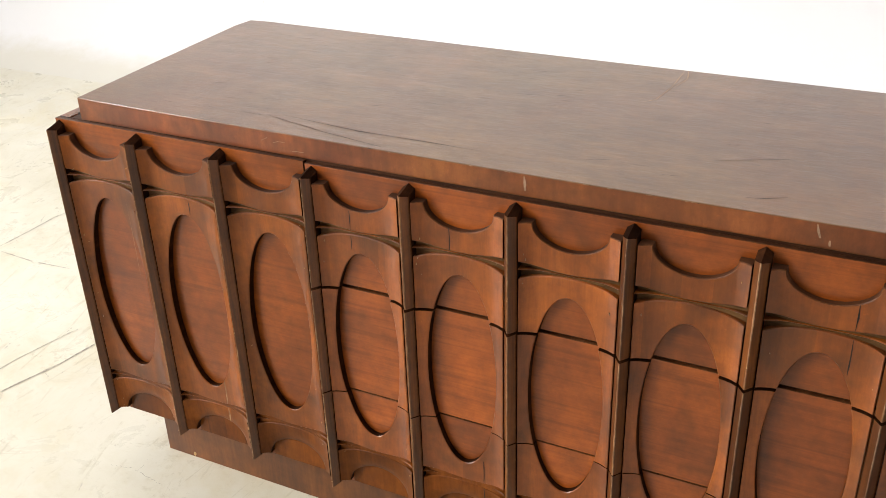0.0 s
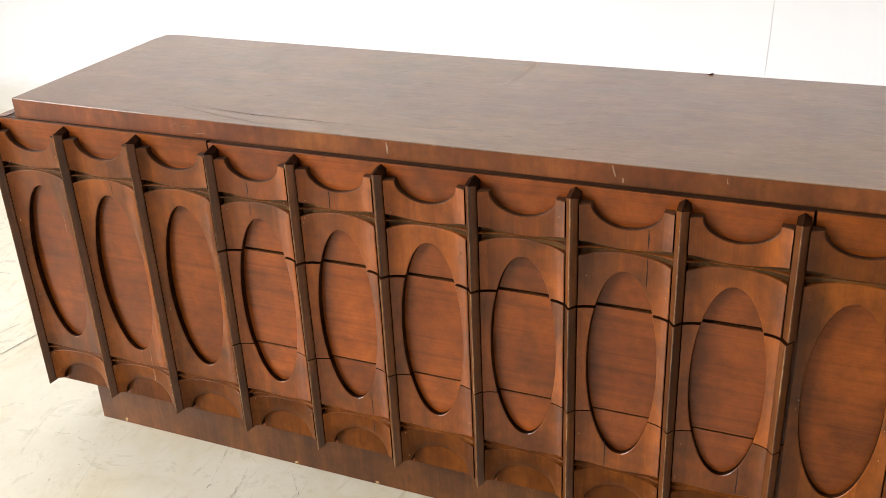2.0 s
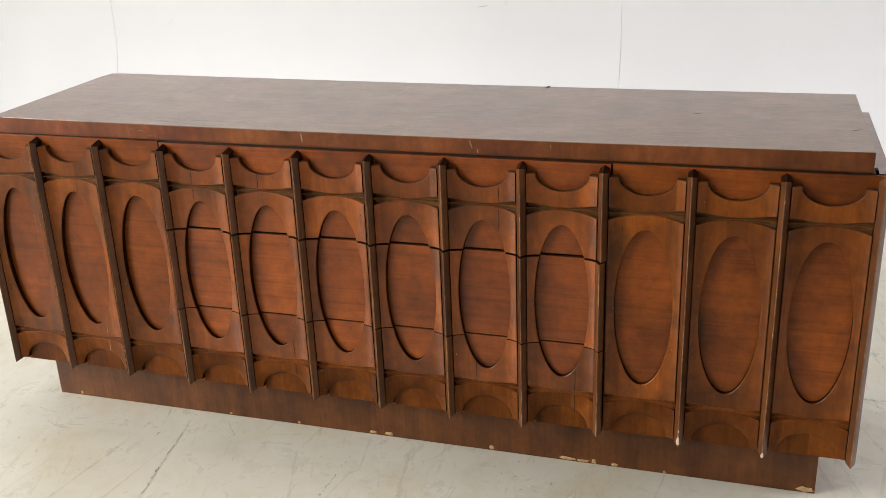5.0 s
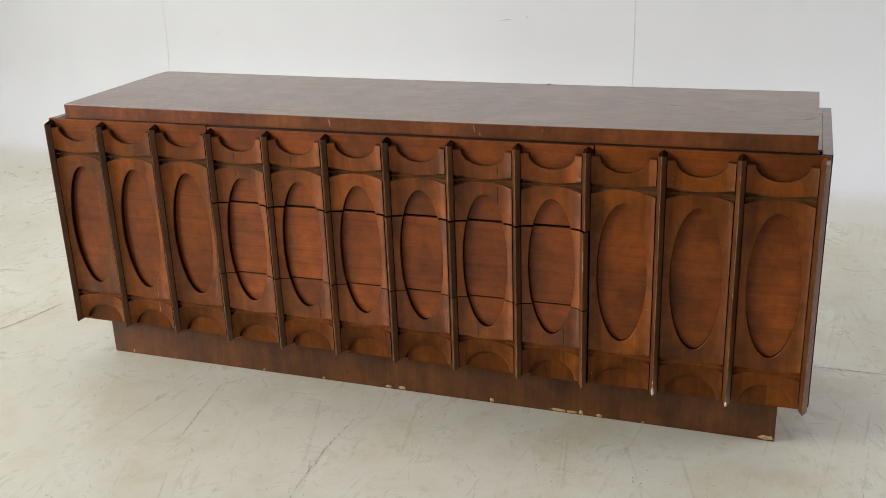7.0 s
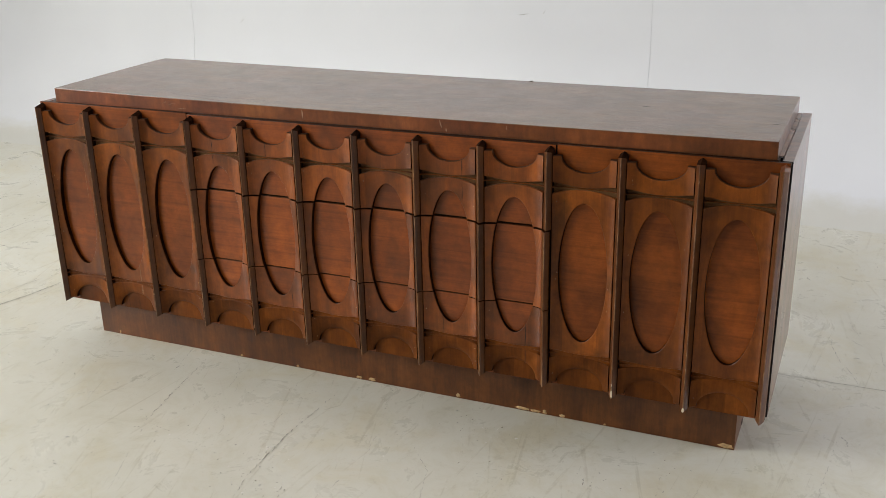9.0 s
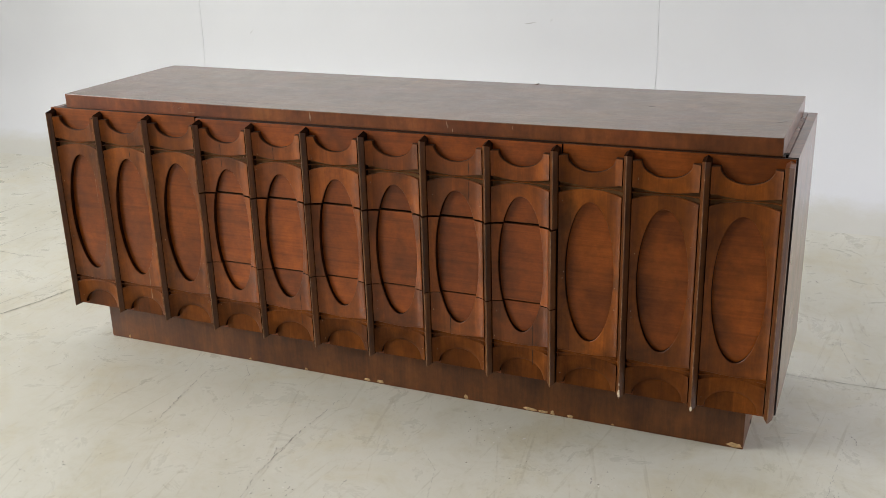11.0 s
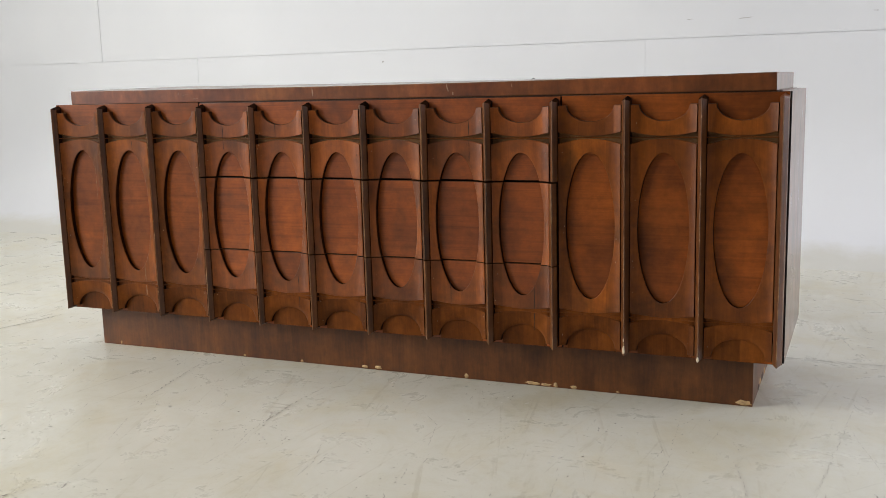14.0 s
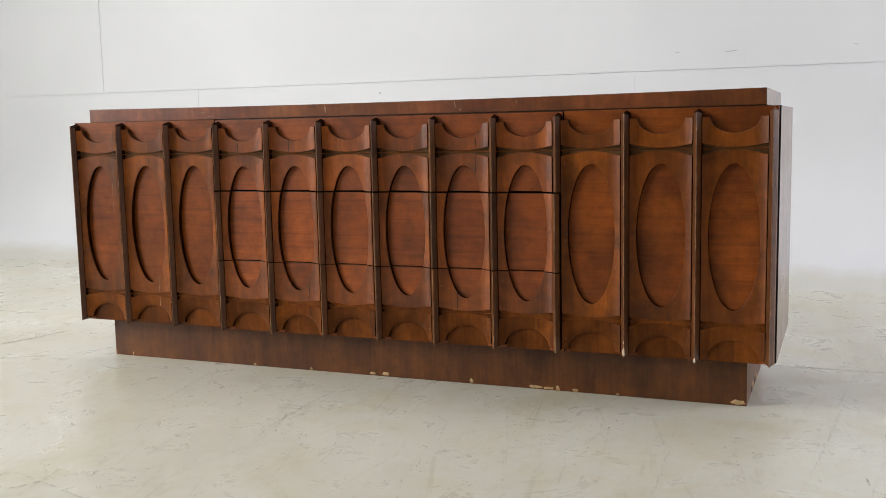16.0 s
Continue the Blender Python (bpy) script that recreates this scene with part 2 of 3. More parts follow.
BAND = wood("walnut_band", (0.1290, 0.0353, 0.0087), (0.1934, 0.0557, 0.0143), (0.2642, 0.0832, 0.0218), (9, 10, 2.0), 0.36, vary=0.0, patina=0.8, smoke=0.5, gloss=0.45)
# dark walnut for rail, scoop edges and door tops, shade painted in
RAIL = wood("walnut_shaded_rail", (0.030, 0.010, 0.0035), (0.055, 0.019, 0.0062), (0.085, 0.031, 0.010), (2, 20, 30), 0.5, vary=0.0, gloss=0.3, coat=0.0)
BASE = wood("walnut_plinth", (0.0812, 0.0256, 0.0055), (0.1368, 0.0458, 0.0097), (0.2029, 0.0715, 0.0159), (16, 16, 1.6), 0.42, vary=0.0, gloss=0.4)
SIDE = wood("walnut_side", (0.0780, 0.0288, 0.0126), (0.1560, 0.0576, 0.0242), (0.2340, 0.0900, 0.0403), (10, 14, 1.6), 0.3, vary=0.0, coat=0.6, gloss=0.36, coat_rough=0.17)
# near black, paints the shade inside the case and its gaps
VOID = plain("interior_shade", (0.012, 0.009, 0.007), 0.8)
RAW = plain("raw_wood_chip", (0.55, 0.36, 0.17), 0.8, 0.35, 120, 0.002)
SPLINTER = plain("pale_splintered_wood", (0.74, 0.62, 0.46), 0.8, 0.2, 120, 0.001)
PALE = plain("pale_scratch", (0.33, 0.205, 0.125), 0.7, 0.4, 150)
CRACK = plain("dark_crack", (0.030, 0.015, 0.008), 0.7)
GAP = plain("open_joint", (0.011, 0.006, 0.004), 0.8)
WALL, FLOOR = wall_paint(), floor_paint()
MARK = plain("floor_scuff", (0.36, 0.335, 0.275), 0.6, 0.6, 90)
SMUDGE = plain("wall_smudge", (0.5, 0.49, 0.46), 0.7, 0.3, 40)
FLAKE = plain("paint_flake", (0.75, 0.72, 0.66), 0.7, 0.3, 60)
GRIT = plain("grit", (0.20, 0.17, 0.12), 0.9, 0.6, 60)
CEIL = plain("ceiling_paint", (0.45, 0.45, 0.44), 0.8, 0.05, 3)
# dark surfaces added out of view to keep bounce and reflections low
GREY = plain("dark_unseen_surround", (0.10, 0.098, 0.095), 0.8, 0.08, 3)
LIGHT = plain("pale_wall_paint", (0.70, 0.70, 0.75), 0.8, 0.05, 3)


# ---- mesh helpers ----
def link(name, bm, mats, parent=None, label="", smooth=35, at=(0, 0, 0)):
    me = bpy.data.meshes.new(name)
    bmesh.ops.recalc_face_normals(bm, faces=bm.faces)
    bm.to_mesh(me)
    bm.free()
    for mt in mats if isinstance(mats, (list, tuple)) else [mats]:
        me.materials.append(mt)
    if smooth:
        me.polygons.foreach_set("use_smooth", [True] * len(me.polygons))
        me.set_sharp_from_angle(angle=radians(smooth))
    ob = new(name, me)
    ob.location = at
    ob.parent = parent
    return tagged(ob, label)


def again(shared, parent, at):
    """Another object on a shared mesh."""
    o = new(*shared)
    o.location, o.parent = at, parent
    return o


def box_bm(x0, x1, y0, y1, z0, z1, bevel=0.0, seg=2):
    bm = bmesh.new()
    bmesh.ops.create_cube(bm, size=1)
    for v in bm.verts:
        v.co = Vector(((x0 + x1) / 2 + v.co.x * (x1 - x0), (y0 + y1) / 2 + v.co.y * (y1 - y0), (z0 + z1) / 2 + v.co.z * (z1 - z0)))
    if bevel:
        bmesh.ops.bevel(bm, geom=bm.edges[:], offset=bevel, segments=seg, affect="EDGES", profile=0.5)
    return bm


def strip_bm(points, width, lift, axis="z", jitter=0.0, seed=0, broken=0.0, step=0.03, bm=None):
    """A thin tapering ribbon along points, facing z (points x, y) or -y (points x, z)."""
    rng = random.Random(seed)
    pts = []
    for (a, b), (c, d) in zip(points, points[1:]):
        n = max(2, int(math.hypot(c - a, d - b) / step))
        pts += [(a + (c - a) * i / n, b + (d - b) * i / n) for i in range(n)]
    pts.append(points[-1])
    bm = bm or bmesh.new()
    rows = []
    for i, (a, b) in enumerate(pts):
        p, q = pts[max(0, i - 1)], pts[min(len(pts) - 1, i + 1)]
        dx, dy = q[0] - p[0], q[1] - p[1]
        ln = math.hypot(dx, dy) or 1
        nx, ny = -dy / ln, dx / ln
        w = width / 2 * (0.25 + 0.75 * math.sin(math.pi * (i + 0.5) / len(pts))) * rng.uniform(0.5, 1.3)
        o = rng.uniform(-jitter, jitter)
        row = []
        for s in (-1, 1):
            u, v = a + nx * (o + s * w), b + ny * (o + s * w)
            row.append(bm.verts.new((u, v, lift) if axis == "z" else (u, lift, v)))
        rows.append(row)
    for r, s in zip(rows, rows[1:]):
        if rng.random() >= broken:
            bm.faces.new((r[0], r[1], s[1], s[0]))
    return bm


# ---- the place ----
Y_WALL, Y_COVE, R_COVE, SEAM = 2.44, 1.86, 0.58, 0.937
X0, X1, Y0, Z1 = -4.2, 5.2, -6.0, 3.85

bm = bmesh.new()
gx = [X0 + (X1 - X0) * i / 66 for i in range(67)]
Y_PAINT = -1.7                     # where the white floor gives way to the added dark floor, out of view
gy = [Y_PAINT + (Y_COVE - Y_PAINT) * i / 52 for i in range(53)]
gv = [[bm.verts.new((x, y, 0)) for y in gy] for x in gx]
for i in range(66):
    for j in range(52):
        bm.faces.new((gv[i][j], gv[i + 1][j], gv[i + 1][j + 1], gv[i][j + 1]))
floor = tagged(link("floor", bm, FLOOR), "white-painted concrete floor, scuffed and scratched", "floor", kind="structure")


# unseen dark floor, added to cut bounce light on the fronts
tagged(link("floor_bare", box_bm(X0, X1, Y0, Y_PAINT, -0.05, 0), GREY, smooth=0), "unseen dark floor added to lower bounce and reflections on the sideboard", "floor", kind="structure")


def wall_sheet(x0, x1, rows, thick):
    """A wall panel that follows (y, z) rows, with its thickness behind it and slightly eased edges."""
    bm = bmesh.new()
    e = 0.0007
    n = len(rows)
    nrm = []
    for i in range(n):
        p, q = rows[max(0, i - 1)], rows[min(n - 1, i + 1)]
        dy, dz = q[0] - p[0], q[1] - p[1]
        ln = math.hypot(dy, dz)
        nrm.append((dz / ln, -dy / ln))
    cols = []
    for x, d in ((x0, thick), (x0, e), (x0 + e, 0.0), (x1 - e, 0.0), (x1, e), (x1, thick)):
        cols.append([bm.verts.new((x, r[0] + k[0] * d, r[1] + k[1] * d)) for r, k in zip(rows, nrm)])
    for a, b in zip(cols, cols[1:] + cols[:1]):
        for i in range(n - 1):
            bm.faces.new((a[i], b[i], b[i + 1], a[i + 1]))
    bm.faces.new([c[0] for c in cols])
    bm.faces.new([c[-1] for c in reversed(cols)])
    return bm


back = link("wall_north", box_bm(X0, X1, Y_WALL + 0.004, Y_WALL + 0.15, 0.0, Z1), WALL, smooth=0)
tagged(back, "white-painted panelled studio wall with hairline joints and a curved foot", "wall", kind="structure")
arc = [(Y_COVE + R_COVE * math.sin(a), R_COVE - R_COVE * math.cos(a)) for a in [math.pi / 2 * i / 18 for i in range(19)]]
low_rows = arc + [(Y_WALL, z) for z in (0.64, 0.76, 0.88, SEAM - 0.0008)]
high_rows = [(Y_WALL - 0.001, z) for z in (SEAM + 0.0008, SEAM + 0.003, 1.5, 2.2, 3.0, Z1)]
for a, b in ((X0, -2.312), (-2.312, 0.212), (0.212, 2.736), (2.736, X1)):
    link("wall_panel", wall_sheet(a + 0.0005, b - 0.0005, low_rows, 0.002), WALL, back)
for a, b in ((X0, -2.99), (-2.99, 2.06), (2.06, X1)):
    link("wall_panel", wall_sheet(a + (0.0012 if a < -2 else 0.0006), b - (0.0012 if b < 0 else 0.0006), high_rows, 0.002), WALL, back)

for k, (x, z, ln, tilt, wide) in enumerate(((-1.152, 0.878, 0.012, 0.3, 0.010), (0.40, 1.017, 0.03, 0.1, 0.003), (0.63, 1.012, 0.06, 0.08, 0.004), (-0.43, 0.706, 0.06, 0.12, 0.003),
                                            (-0.30, 0.715, 0.012, 1.3, 0.002), (1.18, 1.02, 0.02, 0.0, 0.003), (-2.0, 0.62, 0.03, 0.9, 0.002))):
    link("wall_mark", strip_bm([(x, z), (x + ln / 2, z + ln * tilt / 2), (x + ln, z + ln * tilt)], wide, Y_WALL - 0.0022, "y", 0.0006, 900 + k, 0.0, 0.004), SMUDGE, back)

# the west and east walls have broad windows; the south side is unseen
def window_wall(name, x0, x1, y0, y1, z0, z1, mat, label):
    w = bmesh.new()
    for a in ((x0, x1, Y0, y0, 0, Z1), (x0, x1, y1, Y_WALL, 0, Z1), (x0, x1, y0, y1, 0, z0), (x0, x1, y0, y1, z1, Z1)):
        piece = box_bm(*a)
        copies = {v: w.verts.new(v.co) for v in piece.verts}
        for f in piece.faces:
            w.faces.new([copies[v] for v in f.verts])
        piece.free()
    tagged(link(name, w, mat, smooth=0), label, "wall", kind="structure")


window_wall("wall_west", X0 - 0.2, X0, -3.7, -0.9, 1.1, 3.3, WALL, "plain white wall with a broad window opening")
window_wall("wall_east", X1, X1 + 0.2, 0.1, 2.2, 1.0, 2.8, LIGHT, "unseen pale wall that adds soft reflections with a window opening")
# unseen south side, split pale and dark to shape the fronts' reflections
tagged(link("wall_south", box_bm(X0 - 0.2, -1.8, Y0 - 0.2, Y0, 0, Z1), LIGHT, smooth=0), "unseen pale wall that adds soft reflections", "wall", kind="structure")
tagged(link("wall_south_dark", box_bm(-1.8, X1 + 0.2, Y0 - 0.2, Y0, 0, Z1), GREY, smooth=0), "unseen dark grey wall added to keep reflections dark", "wall", kind="structure")
tagged(link("ceiling", box_bm(X0 - 0.2, X1 + 0.2, Y0 - 0.2, Y_WALL + 0.15, Z1, Z1 + 0.2), CEIL, smooth=0), "plain grey ceiling", "ceiling", kind="structure")

# ---- the sideboard ----
PITCH, YP = 0.1675, 0.032          # rib spacing; front of the flat panels
Z_LO, Z_HI, Z_C = 0.117, 0.714, 0.418
SPLIT = (0.523, 0.322)             # heights of the gaps between the drawers
HALF = PITCH / 2 - 0.0113          # half width of a carved bay


def rib_x(i):
    """The doors' bays are a little wider than the drawers'."""
    if i < 3:
        return -0.5025 - 0.1715 * (3 - i)
    return -0.5025 + PITCH * i - 3 * PITCH if i < 10 else 0.5025 + 0.1708 * (i - 9)


def bay_x(i):
    return (rib_x(i) + rib_x(i + 1)) / 2


def carve_y(x):
    """Hollowed face of the carved pieces: deep in the middle, proud at the ribs."""
    return 0.0213 - 0.0098 * min(1.0, abs(x) / HALF) ** 5


def carved_bm(a, b, closed, rim_tones=(1, 1), sink=0.0, steps=6, chamfer=0.0012):
    """A carved piece between two lines of (x, z) points of equal length."""
    def inset(line, other):
        out = []
        n = len(line)
        for i, p in enumerate(line):
            lo, hi = (line[(i - 1) % n], line[(i + 1) % n]) if closed else (line[max(0, i - 1)], line[min(n - 1, i + 1)])
            dx, dz = hi[0] - lo[0], hi[1] - lo[1]
            ln = math.hypot(dx, dz) or 1
            nx, nz = -dz / ln, dx / ln
            if nx * (other[i][0] - p[0]) + nz * (other[i][1] - p[1]) < 0:
                nx, nz = -nx, -nz
            x = p[0] + nx * chamfer
            out.append((max(-HALF, min(HALF, x)), p[1] + nz * chamfer))
        return out

    def face_y(x, f):
        return carve_y(x) + sink * f ** 3 * max(0.0, 1 - (x / HALF) ** 2)

    ia, ib = inset(a, b), inset(b, a)
    bm = bmesh.new()
    rows = [[bm.verts.new((x, YP, z)) for x, z in a], [bm.verts.new((x, carve_y(x) + chamfer, z)) for x, z in a]]
    for k in range(steps + 1):
        f = k / steps
        row = []
        for p, q in zip(ia, ib):
            x, z = p[0] + (q[0] - p[0]) * f, p[1] + (q[1] - p[1]) * f
            row.append(bm.verts.new((x, face_y(x, f), z)))
        rows.append(row)
    rows += [[bm.verts.new((x, face_y(x, 1) + chamfer, z)) for x, z in b], [bm.verts.new((x, YP, z)) for x, z in b]]
    n, last = len(a), len(rows) - 1
    for r in range(len(rows)):
        s = (r + 1) % len(rows)
        for i in range(n if closed else n - 1):
            j = (i + 1) % n
            f = bm.faces.new((rows[r][i], rows[r][j], rows[s][j], rows[s][i]))
            # rim walls and gap sides take dark slots that paint in shade
            f.material_index = rim_tones[r > 0] if r in (0, last - 1) else 2 if r in (1, last - 2) and rim_tones[r > 1] == 1 and not closed else 0
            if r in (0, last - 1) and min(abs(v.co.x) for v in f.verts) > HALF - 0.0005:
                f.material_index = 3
    if not closed:
        for i in (0, n - 1):
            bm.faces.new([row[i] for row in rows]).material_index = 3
    return bm


def scallop_bm():
    """The top piece of a bay: two ears and a round scoop above, a nearly straight lower edge."""
    xs = [-HALF, -HALF + 0.008, -0.0556] + [0.055 * -math.cos(math.pi * i / 40) for i in range(41)] + [0.0556, HALF - 0.008, HALF]
    hi, lo = [], []
    for x in xs:
        hi.append((x, 0.7015 if abs(x) > 0.055 else 0.7015 - 0.037 * math.sqrt(max(0, 1 - (x / 0.055) ** 2))))
        lo.append((x, 0.6300 + 0.010 * (abs(x) / HALF) ** 2))
    return carved_bm(hi, lo, False)


def arched_bm():
    """The foot piece of a bay: a nearly straight upper edge and an arch below."""
    xs = [-HALF, -HALF + 0.008, -0.0586] + [0.058 * -math.cos(math.pi * i / 40) for i in range(41)] + [0.0586, HALF - 0.008, HALF]
    hi, lo = [], []
    for x in xs:
        hi.append((x, 0.2047 - 0.0095 * (abs(x) / HALF) ** 2))
        lo.append((x, 0.1265 if abs(x) > 0.058 else 0.1265 + 0.043 * math.sqrt(max(0, 1 - (x / 0.058) ** 2))))
    # arch rim in the dark slot, painting its crescent of shade
    return carved_bm(hi, lo, False, (0, 3), 0.0055)


def arch_panel_bm():
    """The shallow ground inside the foot piece's arch."""
    bm = bmesh.new()
    curve = [0.0575 * -math.cos(math.pi * i / 32) for i in range(33)]
    rim = [(x, 0.1275 + 0.043 * math.sqrt(max(0, 1 - (x / 0.058) ** 2))) for x in curve]
    rows = [[bm.verts.new((x, y, z)) for x, z in rim] for y in (YP, 0.0314)]
    foot = [[bm.verts.new((x, y, 0.1180)) for x in curve] for y in (YP, 0.0314)]
    for i in range(32):
        bm.faces.new((rows[1][i], rows[1][i + 1], foot[1][i + 1], foot[1][i]))
        bm.faces.new((rows[0][i], rows[0][i + 1], rows[1][i + 1], rows[1][i]))
        bm.faces.new((foot[0][i], foot[0][i + 1], foot[1][i + 1], foot[1][i]))
    for i in (0, 32):
        bm.faces.new((rows[0][i], rows[1][i], foot[1][i], foot[0][i]))
    return bm


def oval_bm():
    """The middle piece of a bay: a long oval opening, with bowed upper and lower edges."""
    a, b = 0.0578, 0.174
    n = 120
    inner, outer = [], []

    def top(x):
        return 0.6242 - 0.0115 * (abs(x) / HALF) ** 2

    def bottom(x):
        return 0.2098 + 0.0085 * (abs(x) / HALF) ** 2

    for i in range(n):
        t = 2 * math.pi * i / n
        x, z = a * math.cos(t), b * math.sin(t)
        inner.append((x, Z_C + z))
        # reach out to the rim of the piece along a squarish figure
        u = max(abs(math.cos(t)), abs(math.sin(t)))
        ox, f = HALF * math.cos(t) / u, math.sin(t) / u
        ox = max(-HALF, min(HALF, ox))
        oz = Z_C + f * (top(ox) - Z_C) if f > 0 else Z_C + f * (Z_C - bottom(ox))
        outer.append((ox, oz))
    # inner wall in the dark slot, deepening the oval's shade by colour
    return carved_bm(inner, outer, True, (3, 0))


def cut(bm, z0, z1):
    """Keeps what lies between two heights and closes the cuts."""
    for z, up in ((z0, False), (z1, True)):
        geom = bm.verts[:] + bm.edges[:] + bm.faces[:]
        bmesh.ops.bisect_plane(bm, geom=geom, dist=1e-6, plane_co=(0, 0, z), plane_no=(0, 0, 1), clear_outer=up, clear_inner=not up)
        rim = [e for e in bm.edges if e.is_boundary]
        if rim:
            for f in bmesh.ops.holes_fill(bm, edges=rim, sides=0)["faces"]:
                # cut faces near black, as the shade inside the drawer gap
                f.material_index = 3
    return bm


def rib_bm(z0, z1, gable_lo=True, gable_hi=True):
    """A pointed upright with a gabled head and foot."""
    prof = [(-0.0095, YP), (-0.0095, 0.0130), (-0.0086, 0.0110), (-0.0012, 0.0008), (0, 0), (0.0012, 0.0008), (0.0086, 0.0110), (0.0095, 0.0130), (0.0095, YP), (0, YP)]
    zs = [z0 + (z1 - z0) * i / 6 for i in range(7)]
    bm = bmesh.new()
    rows = []
    for k, z in enumerate(zs):
        head, foot = (k == 6) * gable_hi, (k == 0) * gable_lo
        rows.append([bm.verts.new((x, y, z + head * (0.0078 * y / YP - 0.007 * abs(x) / 0.0095) + foot * 0.006 * abs(x) / 0.0095)) for x, y in prof])
    n = len(prof)
    for r, s in zip(rows, rows[1:]):
        for i in range(n):
            f = bm.faces.new((r[i], r[(i + 1) % n], s[(i + 1) % n], s[i]))
            # ridge and shoulders painted pale as highlights, sides dark as gap shade
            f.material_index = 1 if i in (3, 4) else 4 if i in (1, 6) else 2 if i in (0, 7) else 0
    for row, end_tone in ((rows[0], 3), (rows[-1], 2)):
        for half in ((0, 1, 2, 3, 4, 9), (4, 5, 6, 7, 8, 9)):
            bm.faces.new([row[i] for i in half]).material_index = end_tone
    return bm


def tie_bm(z, deep):
    """The thin moulding that runs from rib to rib in the waist between two carved pieces."""
    bm = bmesh.new()
    rows = []
    for i in range(17):
        x = -HALF - 0.001 + (2 * HALF + 0.002) * i / 16
        y = carve_y(x) + deep
        rows.append([bm.verts.new((x, YP, z - 0.0016)), bm.verts.new((x, y + 0.0012, z - 0.0011)), bm.verts.new((x, y, z)),
                     bm.verts.new((x, y + 0.0012, z + 0.0011)), bm.verts.new((x, YP, z + 0.0016))])
    for r, s in zip(rows, rows[1:]):
        for k in range(4):
            bm.faces.new((r[k], r[k + 1], s[k + 1], s[k]))
    for r in (rows[0], rows[-1]):
        bm.faces.new(r)
    return bm


def waist_bm(z, h, deep, dip, power):
    """The shallow floor behind the waist, hollowed like the carved pieces."""
    bm = bmesh.new()
    rows = []
    for i in range(17):
        x = -HALF + 2 * HALF * i / 16
        y = min(YP - 0.002, carve_y(x) + deep + dip * (abs(x) / HALF) ** power)
        rows.append([bm.verts.new((x, YP, z - h)), bm.verts.new((x, y, z - h)), bm.verts.new((x, y, z + h)), bm.verts.new((x, YP, z + h))])
    for r, s in zip(rows, rows[1:]):
        for k in range(4):
            bm.faces.new((r[k], r[(k + 1) % 4], s[(k + 1) % 4], s[k]))
    for r in (rows[0], rows[-1]):
        bm.faces.new(r)
    return bm


board = tagged(new("sideboard"), "long dark walnut sideboard with carved ovals and pointed ribs", "sideboard")

link("plinth", box_bm(-0.954, 0.960, 0.063, 0.475, 0.0, 0.1195, 0.0012), BASE, board, "recessed walnut base with chipped lower edge", smooth=20)
for a, b in ((-1.030, -1.008), (1.006, 1.028)):
    bm = box_bm(a, b, 0.038, 0.537, 0.117, 0.7245, 0.0006, 1)
    bm.normal_update()
    # front edge painted near black, as the shade beside the door
    for f in bm.faces:
        f.material_index = 1 if f.normal.y < -0.5 else 0
    link("side_panel", bm, [SIDE, VOID], board)
link("bottom_panel", box_bm(-1.0075, 1.0055, 0.056, 0.527, 0.120, 0.138), SIDE, board)
link("back_panel", box_bm(-1.0075, 1.0055, 0.529, 0.535, 0.120, 0.715), SIDE, board)
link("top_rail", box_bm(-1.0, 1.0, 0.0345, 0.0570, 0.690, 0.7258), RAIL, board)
# solid sheet added so that the gaps read as dark inside
link("inner_frame", box_bm(-1.0075, 1.0055, 0.058, 0.072, 0.1385, 0.7255), VOID, board, "near-black sheet standing in for the shaded inside behind the drawer fronts")
link("top_frame", box_bm(-1.0075, 1.0055, 0.073, 0.528, 0.690, 0.7260), SIDE, board)

# the top: long-grained face, upright-grained banding
bm = bmesh.new()
XL, XR, YF, YB, ZT, ZB = -0.974, 0.996, 0.033, 0.535, 0.766, 0.7262
NX, NY = 40, 10


def top_z(x, y):
    u, v = (x - XL) / (XR - XL), (y - YF) / (YB - YF)
    return ZT - 0.0055 * 4 * u * (1 - u) * (1 - 0.75 * v) + 0.007 * v * (1 - u) ** 2


def top_point(i, j, z):
    """A point of the warped top: it dips in the middle and lifts at one back corner."""
    u, v = i / NX, j / NY
    x, y = XL + (XR - XL) * u, YF + (YB - YF) * v
    x -= 0.010 * v * (1 - u) ** 3
    if i == 0 and j == NY:
        x, y = x + 0.008, y - 0.005
    return Vector((x, y, z if z == ZB else top_z(x, y)))


sheet = {z: [[bm.verts.new(top_point(i, j, z)) for j in range(NY + 1)] for i in range(NX + 1)] for z in (ZB, ZT)}
for z, k in ((ZB, 1), (ZT, 0)):
    g = sheet[z]
    for i in range(NX):
        for j in range(NY):
            bm.faces.new((g[i][j], g[i + 1][j], g[i + 1][j + 1], g[i][j + 1])).material_index = k
lo, hi = sheet[ZB], sheet[ZT]
ring = [(i, 0) for i in range(NX)] + [(NX, j) for j in range(NY)] + [(i, NY) for i in range(NX, 0, -1)] + [(0, j) for j in range(NY, 0, -1)]
for (a, b), (c, d) in zip(ring, ring[1:] + ring[:1]):
    bm.faces.new((lo[a][b], lo[c][d], hi[c][d], hi[a][b])).material_index = 2 if a == c else 1
bmesh.ops.recalc_face_normals(bm, faces=bm.faces)
rim = [e for e in bm.edges if len(e.link_faces) == 2 and e.calc_face_angle(0) > 0.8]
bmesh.ops.bevel(bm, geom=rim, offset=0.0013, segments=2, affect="EDGES", profile=0.5)
